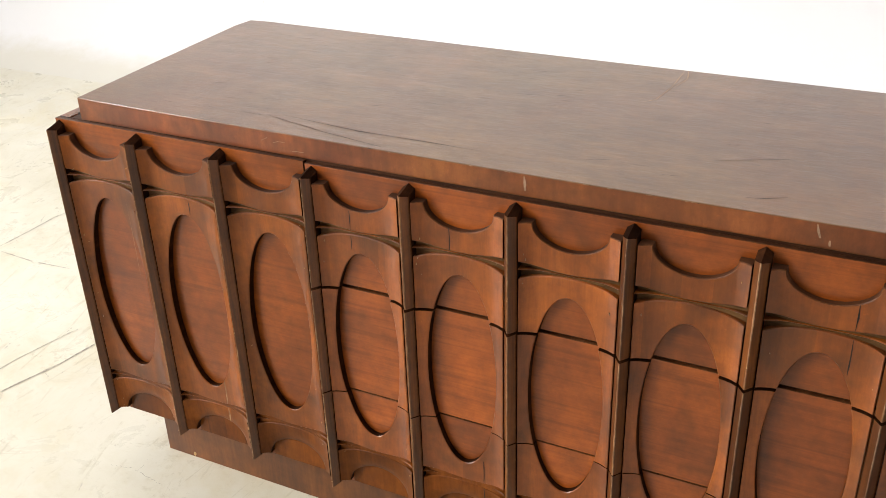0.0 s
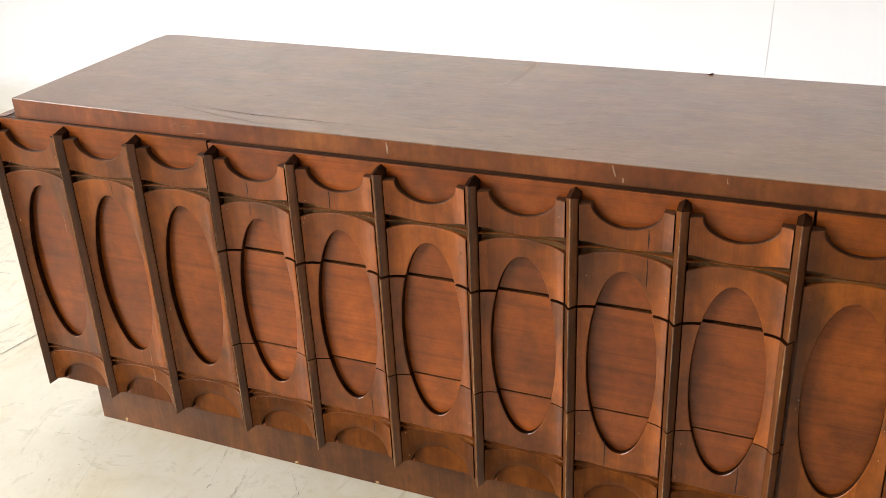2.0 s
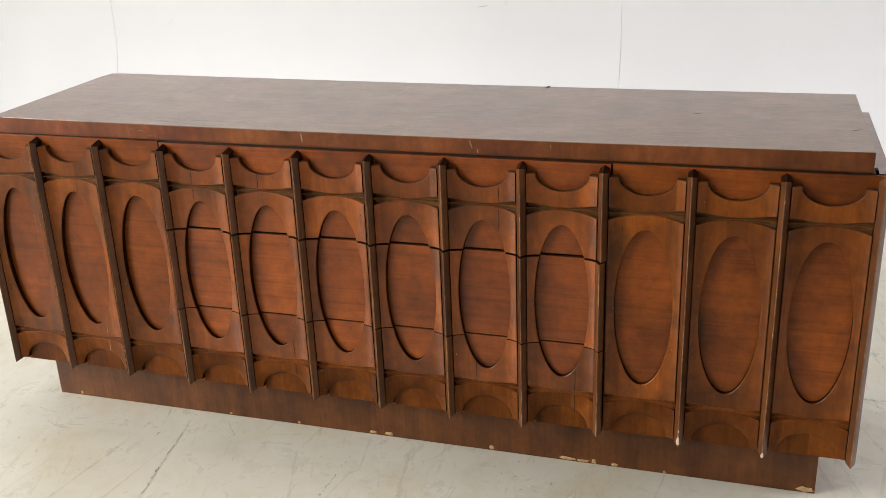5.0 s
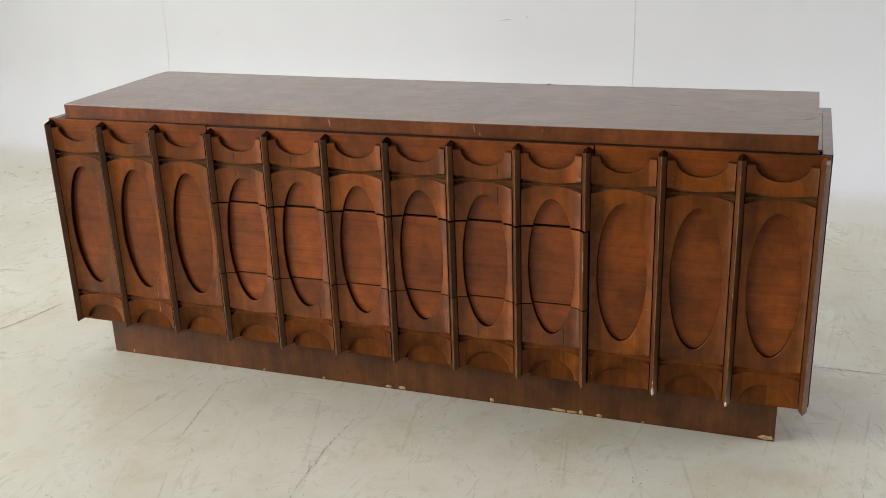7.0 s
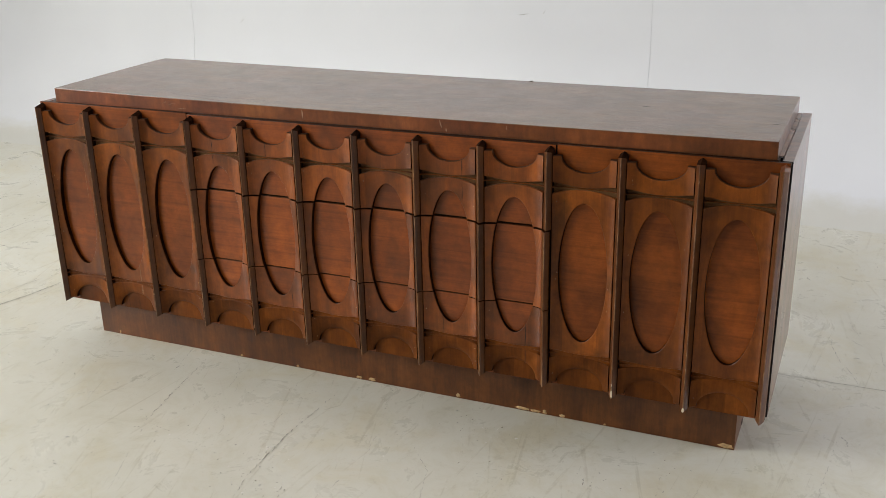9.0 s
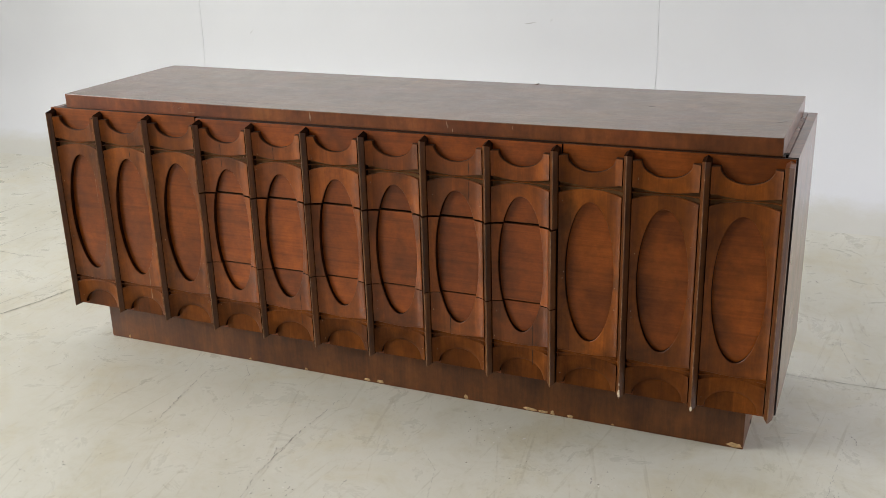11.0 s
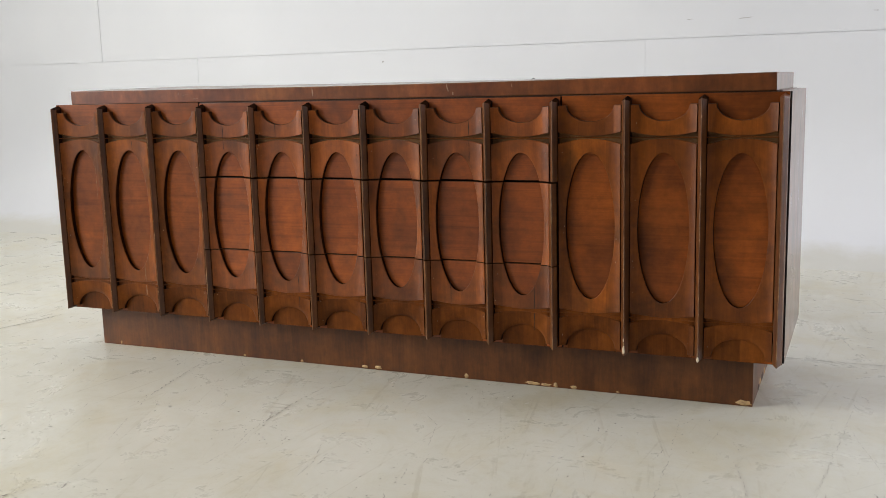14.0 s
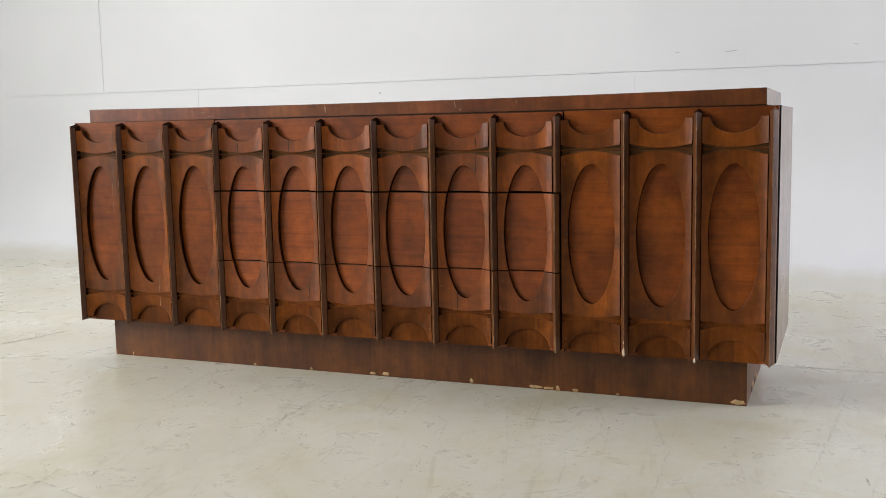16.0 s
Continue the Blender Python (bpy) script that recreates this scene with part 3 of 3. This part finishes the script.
top = link("tabletop", bm, [TOP, BAND, SIDE], board, "dark walnut veneer top, crazed and scratched", smooth=20)

def dress(front, bays, ribs, dx, pieces):
    """Fixes ribs and carved pieces to a door or drawer front."""
    for i in ribs:
        for ob in [END_RIB] if i == 12 else pieces["rib"]:
            again(ob, front, (rib_x(i) + (dx if i == 9 else 0), 0, 0))
    for i in bays:
        for ob in pieces["bay"]:
            again(ob, front, (bay_x(i), 0, 0)).scale.x = (rib_x(i + 1) - rib_x(i) - 0.0226) / (2 * HALF)


DM = [DRAWER_CARVED, RAIL, EASED_GLINT, EDGE]


def pattern(name, bm, mats):
    """A named mesh that several objects share."""
    ob = link(name, bm, mats, smooth=15 if name == "rib" else 35)
    me = ob.data
    bpy.data.objects.remove(ob)
    return name, me


CM = [CARVED, RAIL, EASED_GLINT, EDGE]
RM = [RIB, WORN_GLINT, EDGE, RAIL, EASED_GLINT]
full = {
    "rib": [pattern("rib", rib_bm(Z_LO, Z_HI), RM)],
    "bay": [pattern("scalloped_carving", scallop_bm(), CM), pattern("oval_carving", oval_bm(), CM), pattern("arched_carving", arched_bm(), [FOOT, RAIL, EASED_GLINT, EDGE]),
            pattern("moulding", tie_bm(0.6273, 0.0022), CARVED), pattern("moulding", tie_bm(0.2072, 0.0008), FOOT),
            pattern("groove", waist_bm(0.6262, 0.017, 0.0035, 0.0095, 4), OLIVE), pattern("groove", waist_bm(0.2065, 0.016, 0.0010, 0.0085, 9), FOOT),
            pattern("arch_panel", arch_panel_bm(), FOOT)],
}
END_RIB = pattern("rib", rib_bm(Z_LO, Z_HI), [RIB, WORN_GLINT, SIDE, EDGE, WORN_GLINT])   # glossy outer face; pale shoulders paint its bright edge line
G1, G2 = 0.0021, 0.0013
high = {
    "rib": [pattern("rib", rib_bm(SPLIT[0] + G1, Z_HI, False, True), RM)],
    "bay": [pattern("scalloped_carving", scallop_bm(), DM), pattern("oval_carving", cut(oval_bm(), SPLIT[0] + G1, 0.8), DM), full["bay"][3], full["bay"][5]],
}
middle = {
    "rib": [pattern("rib", rib_bm(SPLIT[1] + G2, SPLIT[0] - G1, False, False), RM)],
    "bay": [pattern("oval_carving", cut(oval_bm(), SPLIT[1] + G2, SPLIT[0] - G1), DM)],
}
bottom = {
    "rib": [pattern("rib", rib_bm(Z_LO, SPLIT[1] - G2, True, False), RM)],
    "bay": [pattern("oval_carving", cut(oval_bm(), 0.0, SPLIT[1] - G2), DM), full["bay"][2], full["bay"][4], full["bay"][6], full["bay"][7]],
}

FP = [PANEL, EDGE, EASED_GLINT, SIDE, RAIL]
DP = [DRAWER_PANEL, EDGE, EASED_GLINT, SIDE, RAIL]


def front_bm(x0, x1, z0, z1):
    """A flat front: edges coloured for stain and gap shade, top bevel for a highlight."""
    bm = box_bm(x0, x1, YP, 0.0405, z0, z1, 0.0008)
    bm.normal_update()
    for f in bm.faces:
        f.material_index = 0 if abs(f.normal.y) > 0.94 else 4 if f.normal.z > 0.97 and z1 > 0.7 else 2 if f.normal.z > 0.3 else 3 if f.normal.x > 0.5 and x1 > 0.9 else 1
    return bm


E0, E3, E9, E12 = rib_x(0) - 0.0095, rib_x(3) - 0.0125, rib_x(9) + 0.0125, rib_x(12) + 0.0095
Z_P0, Z_P1, FWD = 0.1165, 0.7242, -0.008
left = link("door", front_bm(E0, E3 - 0.0015, Z_P0, Z_P1), FP, board, "closed walnut door with three carved ovals", 20, (0, FWD, 0.002))
dress(left, (0, 1, 2), (0, 1, 2), 0, full)
right = link("door", front_bm(E9 + 0.0025, E12, Z_P0, Z_P1), FP, board, "closed walnut door with three carved ovals", 20, (0, FWD, 0.0))
dress(right, (9, 10, 11), (10, 11, 12), 0, full)
for lo, hi, kit, dy in ((SPLIT[0] + G1, Z_P1, high, 0), (SPLIT[1] + G2, SPLIT[0] - G1, middle, 0.0015), (Z_P0, SPLIT[1] - G2, bottom, 0.0005)):
    drawer = link("drawer", front_bm(E3, E9, lo, hi), DP, board, "closed walnut drawer front with carved ovals", 20, (0, FWD - dy, -0.001))
    dress(drawer, (3, 4, 5, 6, 7, 8), (3, 4, 5, 6, 7, 8, 9), 0 if kit is high else -0.0028, kit)

# ---- wear on the sideboard ----
def on_top(bm):
    for v in bm.verts:
        v.co.z += top_z(v.co.x, v.co.y)
    return bm


for k, (pts, wide, mat) in enumerate((
        ([(-0.60, 0.098), (-0.45, 0.083), (-0.37, 0.084), (-0.246, 0.082)], 0.0015, CRACK),
        ([(-0.62, 0.088), (-0.50, 0.061), (-0.385, 0.042)], 0.0013, CRACK),
        ([(0.128, 0.069), (0.15, 0.074), (0.177, 0.088)], 0.0012, CRACK),
        ([(-0.115, 0.101), (-0.067, 0.122)], 0.0009, CRACK),
        ([(0.066, 0.172), (0.16, 0.212)], 0.0013, CRACK),
        ([(0.648, 0.304), (0.668, 0.301)], 0.005, CRACK),
        ([(0.966, 0.190), (0.985, 0.206)], 0.006, CRACK),
        ([(-0.09, 0.36), (-0.074, 0.376), (-0.066, 0.44), (-0.066, 0.53)], 0.0024, PALE),
        ([(-0.062, 0.44), (-0.052, 0.49), (-0.060, 0.531)], 0.0020, PALE))):
    link("scratch" if mat is PALE else "crack", on_top(strip_bm(pts, wide, 0.0003, "z", 0.0006, k)), mat, top)
rng = random.Random(4)
for k in range(60):
    x, y = rng.uniform(-0.85, 0.95), rng.uniform(0.06, 0.48)
    a, ln = rng.uniform(-0.12, 0.25), rng.uniform(0.012, 0.05)
    link("crack", on_top(strip_bm([(x, y), (x + ln * 0.5, y + a * ln * 0.3), (x + ln, y + a * ln)], rng.uniform(0.0005, 0.0012), 0.0003, "z", 0.0006, 50 + k, 0.15, 0.006)), CRACK, top)
for k, (pts, wide) in enumerate(((((-0.159, 0.757), (-0.158, 0.736)), 0.0042), (((0.222, 0.758), (0.226, 0.740)), 0.0030), (((0.238, 0.739), (0.238, 0.731)), 0.0032),
                                 (((-0.575, 0.744), (-0.566, 0.7475), (-0.553, 0.748)), 0.0009), (((-0.598, 0.745), (-0.590, 0.7485), (-0.584, 0.752)), 0.0009), (((-0.545, 0.735), (-0.52, 0.7365)), 0.0008), (((0.39, 0.755), (0.392, 0.747)), 0.002))):
    link("scratch", strip_bm(pts, wide, YF - 0.0004, "y", 0.0008, 90 + k), PALE, top)
# nicks along the front edge of the top
for k in range(20):
    x = rng.uniform(-0.5, 0.9)
    w2 = rng.uniform(0.002, 0.009)
    link("nick", strip_bm([(x, top_z(x, YF) - 0.0012), (x + w2, top_z(x, YF) - 0.0012)], 0.0007, YF - 0.0003, "y", 0.0003, 140 + k), CRACK if k % 5 == 0 else PALE, top)
# a splinter of loose veneer on the back edge
bm = bmesh.new()
prof = [(0.270, 0.0), (0.273, 0.0022), (0.280, 0.003), (0.2855, 0.0055), (0.288, 0.005), (0.286, 0.002), (0.279, 0.0005)]
a = [bm.verts.new((x, 0.526, ZT - 0.003 + z)) for x, z in prof]
b = [bm.verts.new((x + 0.001, 0.533, ZT - 0.003 + z * 0.9)) for x, z in prof]
bm.faces.new(a), bm.faces.new(list(reversed(b)))
for i in range(len(prof)):
    bm.faces.new((a[i], a[(i + 1) % len(prof)], b[(i + 1) % len(prof)], b[i]))
link("splinter", bm, EDGE, top, "dark splinter of loose veneer")


def chip_bm(x, z, w2, h, y, seed, axis="y"):
    """A ragged patch of bare wood, a little proud of the face it lies on."""
    rg = random.Random(seed)
    bm = bmesh.new()
    n = 14
    edge, inner = [], []
    for i in range(n):
        t = 2 * math.pi * i / n
        r = rg.uniform(0.65, 1.1)
        u, v = w2 / 2 * math.cos(t) * r, h / 2 * math.sin(t) * r
        edge.append((u, v))
        inner.append((u * 0.7, v * 0.7))

    def put(u, v, d):
        zz = max(0.0004, z + v)
        return bm.verts.new((x + u, y - d, zz) if axis == "y" else (y + d, x + u, zz))

    e = [put(u, v, 0.0) for u, v in edge]
    m = [put(u, v, 0.0008 + rg.uniform(0, 0.0006)) for u, v in inner]
    for i in range(n):
        j = (i + 1) % n
        bm.faces.new((e[i], e[j], m[j], m[i]))
    bm.faces.new(m)
    return bm


plinth = [o for o in board.children if o.name.startswith("plinth")][0]
for k, (x, z, w2, h) in enumerate(((0.939, 0.008, 0.046, 0.015), (0.246, 0.008, 0.014, 0.014), (0.425, 0.006, 0.04, 0.010), (0.462, 0.005, 0.03, 0.008), (0.486, 0.007, 0.012, 0.016),
                                   (0.533, 0.005, 0.018, 0.010), (-0.052, 0.006, 0.024, 0.008), (-0.012, 0.007, 0.022, 0.013), (-0.25, 0.005, 0.01, 0.008), (-0.44, 0.005, 0.01, 0.008),
                                   (-0.887, 0.008, 0.008, 0.012), (0.644, 0.004, 0.008, 0.006))):
    link("chip", chip_bm(x, z, w2, h, 0.063, 200 + k), RAW, plinth, "bare splintered wood")
for k, (y, z, w2, h) in enumerate(((0.19, 0.01, 0.03, 0.016), (0.23, 0.014, 0.03, 0.02), (0.28, 0.012, 0.04, 0.022), (0.34, 0.01, 0.03, 0.02))):
    link("chip", chip_bm(y, z, w2, h, 0.960, 240 + k, "x"), RAW if k % 2 else CRACK, plinth)

# open joints in the carved pieces and worn rib edges
doors = [o for o in board.children if o.name.startswith("door")]
drawers = [o for o in board.children if o.name.startswith("drawer")]


def joint(front, bay, dx, z0, z1, k, wide=0.0019, mat=GAP):
    x = bay_x(bay) + dx
    link("joint", strip_bm([(x, z0), (x + 0.0006, (z0 + z1) / 2), (x, z1)], wide, carve_y(dx) - 0.0003, "y", 0.0001, k), mat, front)


for k, (f, bay, dx, z0, z1) in enumerate(((drawers[0], 3, -0.016, 0.632, 0.664), (drawers[0], 3, -0.016, 0.598, 0.621), (drawers[0], 4, -0.016, 0.632, 0.668), (drawers[0], 7, 0.034, 0.634, 0.672),
                                          (drawers[0], 7, 0.034, 0.568, 0.621), (drawers[2], 4, 0.034, 0.213, 0.258), (drawers[2], 4, 0.034, 0.172, 0.202), (drawers[2], 8, 0.030, 0.213, 0.272),
                                          (drawers[2], 8, 0.030, 0.160, 0.202), (drawers[2], 7, -0.023, 0.213, 0.266), (doors[0], 1, 0.012, 0.595, 0.621))):
    joint(f, bay, dx, z0, z1, 300 + k)
joint(doors[0], 1, 0.027, 0.214, 0.268, 320, 0.003, WORN_GLINT)
joint(doors[0], 1, 0.027, 0.172, 0.202, 321, 0.003, WORN_GLINT)
joint(doors[0], 0, 0.045, 0.45, 0.60, 322, 0.0009, WORN_GLINT)
for k, (f, i, z, h) in enumerate(((doors[1], 10, 0.131, 0.022), (doors[1], 10, 0.155, 0.008), (doors[1], 10, 0.20, 0.014), (doors[1], 11, 0.122, 0.012), (doors[1], 11, 0.145, 0.006), (doors[1], 10, 0.42, 0.01),
                                  (doors[0], 2, 0.122, 0.01), (doors[0], 2, 0.19, 0.006), (drawers[1], 4, 0.48, 0.006))):
    link("chip", chip_bm(rib_x(i), z, 0.0065 if k in (0, 3) else 0.0035, h, -0.0002, 400 + k), SPLINTER if k in (0, 1, 3) else WORN_GLINT, f)

rg = random.Random(31)
for k in range(170):
    i = rg.randrange(12)
    f = doors[0] if i < 3 else doors[1] if i > 8 else drawers[2 if rg.random() < 0.5 else 0]
    z = rg.uniform(0.125, 0.30) if f is drawers[2] else rg.uniform(0.55, 0.69) if f is drawers[0] else rg.uniform(0.125, 0.69)
    if rg.random() < 0.55:
        x, y = rib_x(i) + rg.uniform(-0.0008, 0.0008), -0.0001
        if (f is doors[0] and i > 2) or (f is doors[1] and i < 10):
            continue
    else:
        dx = rg.choice((-1, 1)) * rg.uniform(0.06, 0.068)
        x, y = bay_x(i) + dx, carve_y(dx) - 0.0002
    link("fleck", chip_bm(x, z, rg.uniform(0.0008, 0.002), rg.uniform(0.001, 0.005), y, 700 + k), PALE if k % 3 else RAW, f)

# ---- marks and litter on the floor ----
for k, (pts, wide) in enumerate((
        ([(-1.47, -0.05), (-1.43, 0.10), (-1.40, 0.20), (-1.38, 0.33)], 0.006), ([(-1.53, 0.0), (-1.51, 0.18), (-1.48, 0.31), (-1.45, 0.40)], 0.003),
        ([(-2.03, 0.35), (-2.02, 0.68), (-2.02, 0.79), (-2.0, 0.89)], 0.004), ([(-2.0, 0.56), (-1.86, 0.55), (-1.73, 0.56)], 0.005),
        ([(1.00, 0.51), (1.13, 0.51), (1.29, 0.51), (2.4, 0.51)], 0.0045),
        ([(-0.42, -0.42), (-0.46, -0.34), (-0.49, -0.20), (-0.53, 0.02)], 0.0028), ([(-0.05, -0.55), (-0.07, -0.45), (-0.08, -0.27), (-0.07, -0.02)], 0.0028),
        ([(-0.42, -0.89), (-0.30, -0.92), (-0.14, -0.97), (0.1, -1.02)], 0.0025), ([(-0.40, -1.06), (-0.31, -0.91), (-0.27, -0.84)], 0.003),
        ([(0.86, -0.75), (0.85, -0.58), (0.84, -0.37), (0.82, -0.09)], 0.0012), ([(1.10, -0.55), (1.12, -0.42), (1.19, 0.24)], 0.0012))):
    tagged(link("floor_mark", strip_bm(pts, wide, 0.0008, "z", 0.003 if k > 4 else 0.0004, 500 + k, 0.42 if k > 4 else 0.05, 0.007 if k > 4 else 0.02), MARK), "thin dark scuff line in the painted floor", "scuff", kind="structure")


# where grit has gathered on the floor
CLUSTERS = [(-2.47, 1.32), (-1.90, 0.75), (-1.1, -0.22), (-0.93, -0.15), (-0.40, -0.37), (-0.37, -0.34), (-0.23, -0.40), (-0.08, -0.47), (-0.04, -0.51), (-0.09, -0.34),
            (0.05, 0.02), (0.20, -0.23), (-0.56, -0.63), (0.31, -0.05), (0.36, -0.06), (0.40, -0.07), (0.82, -0.07), (0.71, -0.18), (1.10, 0.50), (0.01, -0.50), (0.34, -0.60), (0.64, -0.40)]


def litter(name, count, seed, size, mat, label):
    """Scattered flat crumbs, joined."""
    rg = random.Random(seed)
    bm = bmesh.new()
    spots = [(rg.uniform(-2.6, 2.2), rg.uniform(-1.5, 1.2)) for _ in range(14)] + CLUSTERS
    for k in range(count):
        x, y = rg.uniform(-3.4, 2.6), rg.uniform(-1.7, 1.7)
        if k % 5 < 3:
            cx, cy = rg.choice(spots)
            x, y = rg.gauss(cx, 0.035), rg.gauss(cy, 0.035)
        if -0.98 < x < 0.98 and 0.04 < y < 0.5:
            continue
        r = size * rg.uniform(0.4, 1.0) ** 2
        turn, flat = rg.uniform(0, 6.3), rg.uniform(0.15, 0.6)
        n = rg.randint(4, 6)
        ring = []
        for i in range(n):
            t = 2 * math.pi * i / n
            u, v = r * math.cos(t) * rg.uniform(0.6, 1.2), r * flat * math.sin(t) * rg.uniform(0.6, 1.2)
            ring.append((x + u * math.cos(turn) - v * math.sin(turn), y + u * math.sin(turn) + v * math.cos(turn)))
        lo = [bm.verts.new((a, b, 0.0003)) for a, b in ring]
        hi = [bm.verts.new((a + (x - a) * 0.3, b + (y - b) * 0.3, 0.0003 + r * 0.18)) for a, b in ring]
        bm.faces.new(hi)
        for i in range(n):
            bm.faces.new((lo[i], lo[(i + 1) % n], hi[(i + 1) % n], hi[i]))
    return tagged(link(name, bm, mat, smooth=0), label, "litter", kind="stuff")


litter("floor_grit", 560, 21, 0.0034, GRIT, "dark grit scattered over the painted floor")
litter("paint_flakes", 260, 22, 0.006, FLAKE, "pale paint flakes scattered over the floor")
rg = random.Random(77)
bm = bmesh.new()
for k in range(520):
    x, y = rg.uniform(-3.2, 2.6), rg.uniform(-1.8, 1.7)
    if -1.06 < x < 1.06 and -0.02 < y < 0.55:
        continue
    a = rg.gauss(1.78, 0.2) if rg.random() < 0.75 else rg.uniform(0, 3.14)
    ln = rg.uniform(0.015, 0.07) if rg.random() < 0.75 else rg.uniform(0.08, 0.3)
    mid = (x + ln * 0.5 * math.cos(a) + rg.uniform(-0.12, 0.12) * ln, y + ln * 0.5 * math.sin(a) + rg.uniform(-0.12, 0.12) * ln)
    strip_bm([(x, y), mid, (x + ln * math.cos(a), y + ln * math.sin(a))], rg.uniform(0.0007, 0.0042 if ln < 0.05 else 0.002), 0.0006, "z", 0.0016, 600 + k, 0.35, 0.005, bm)
tagged(link("floor_scuffs", bm, MARK, smooth=0), "small dark scratches in the painted floor", "scuff", kind="stuff")
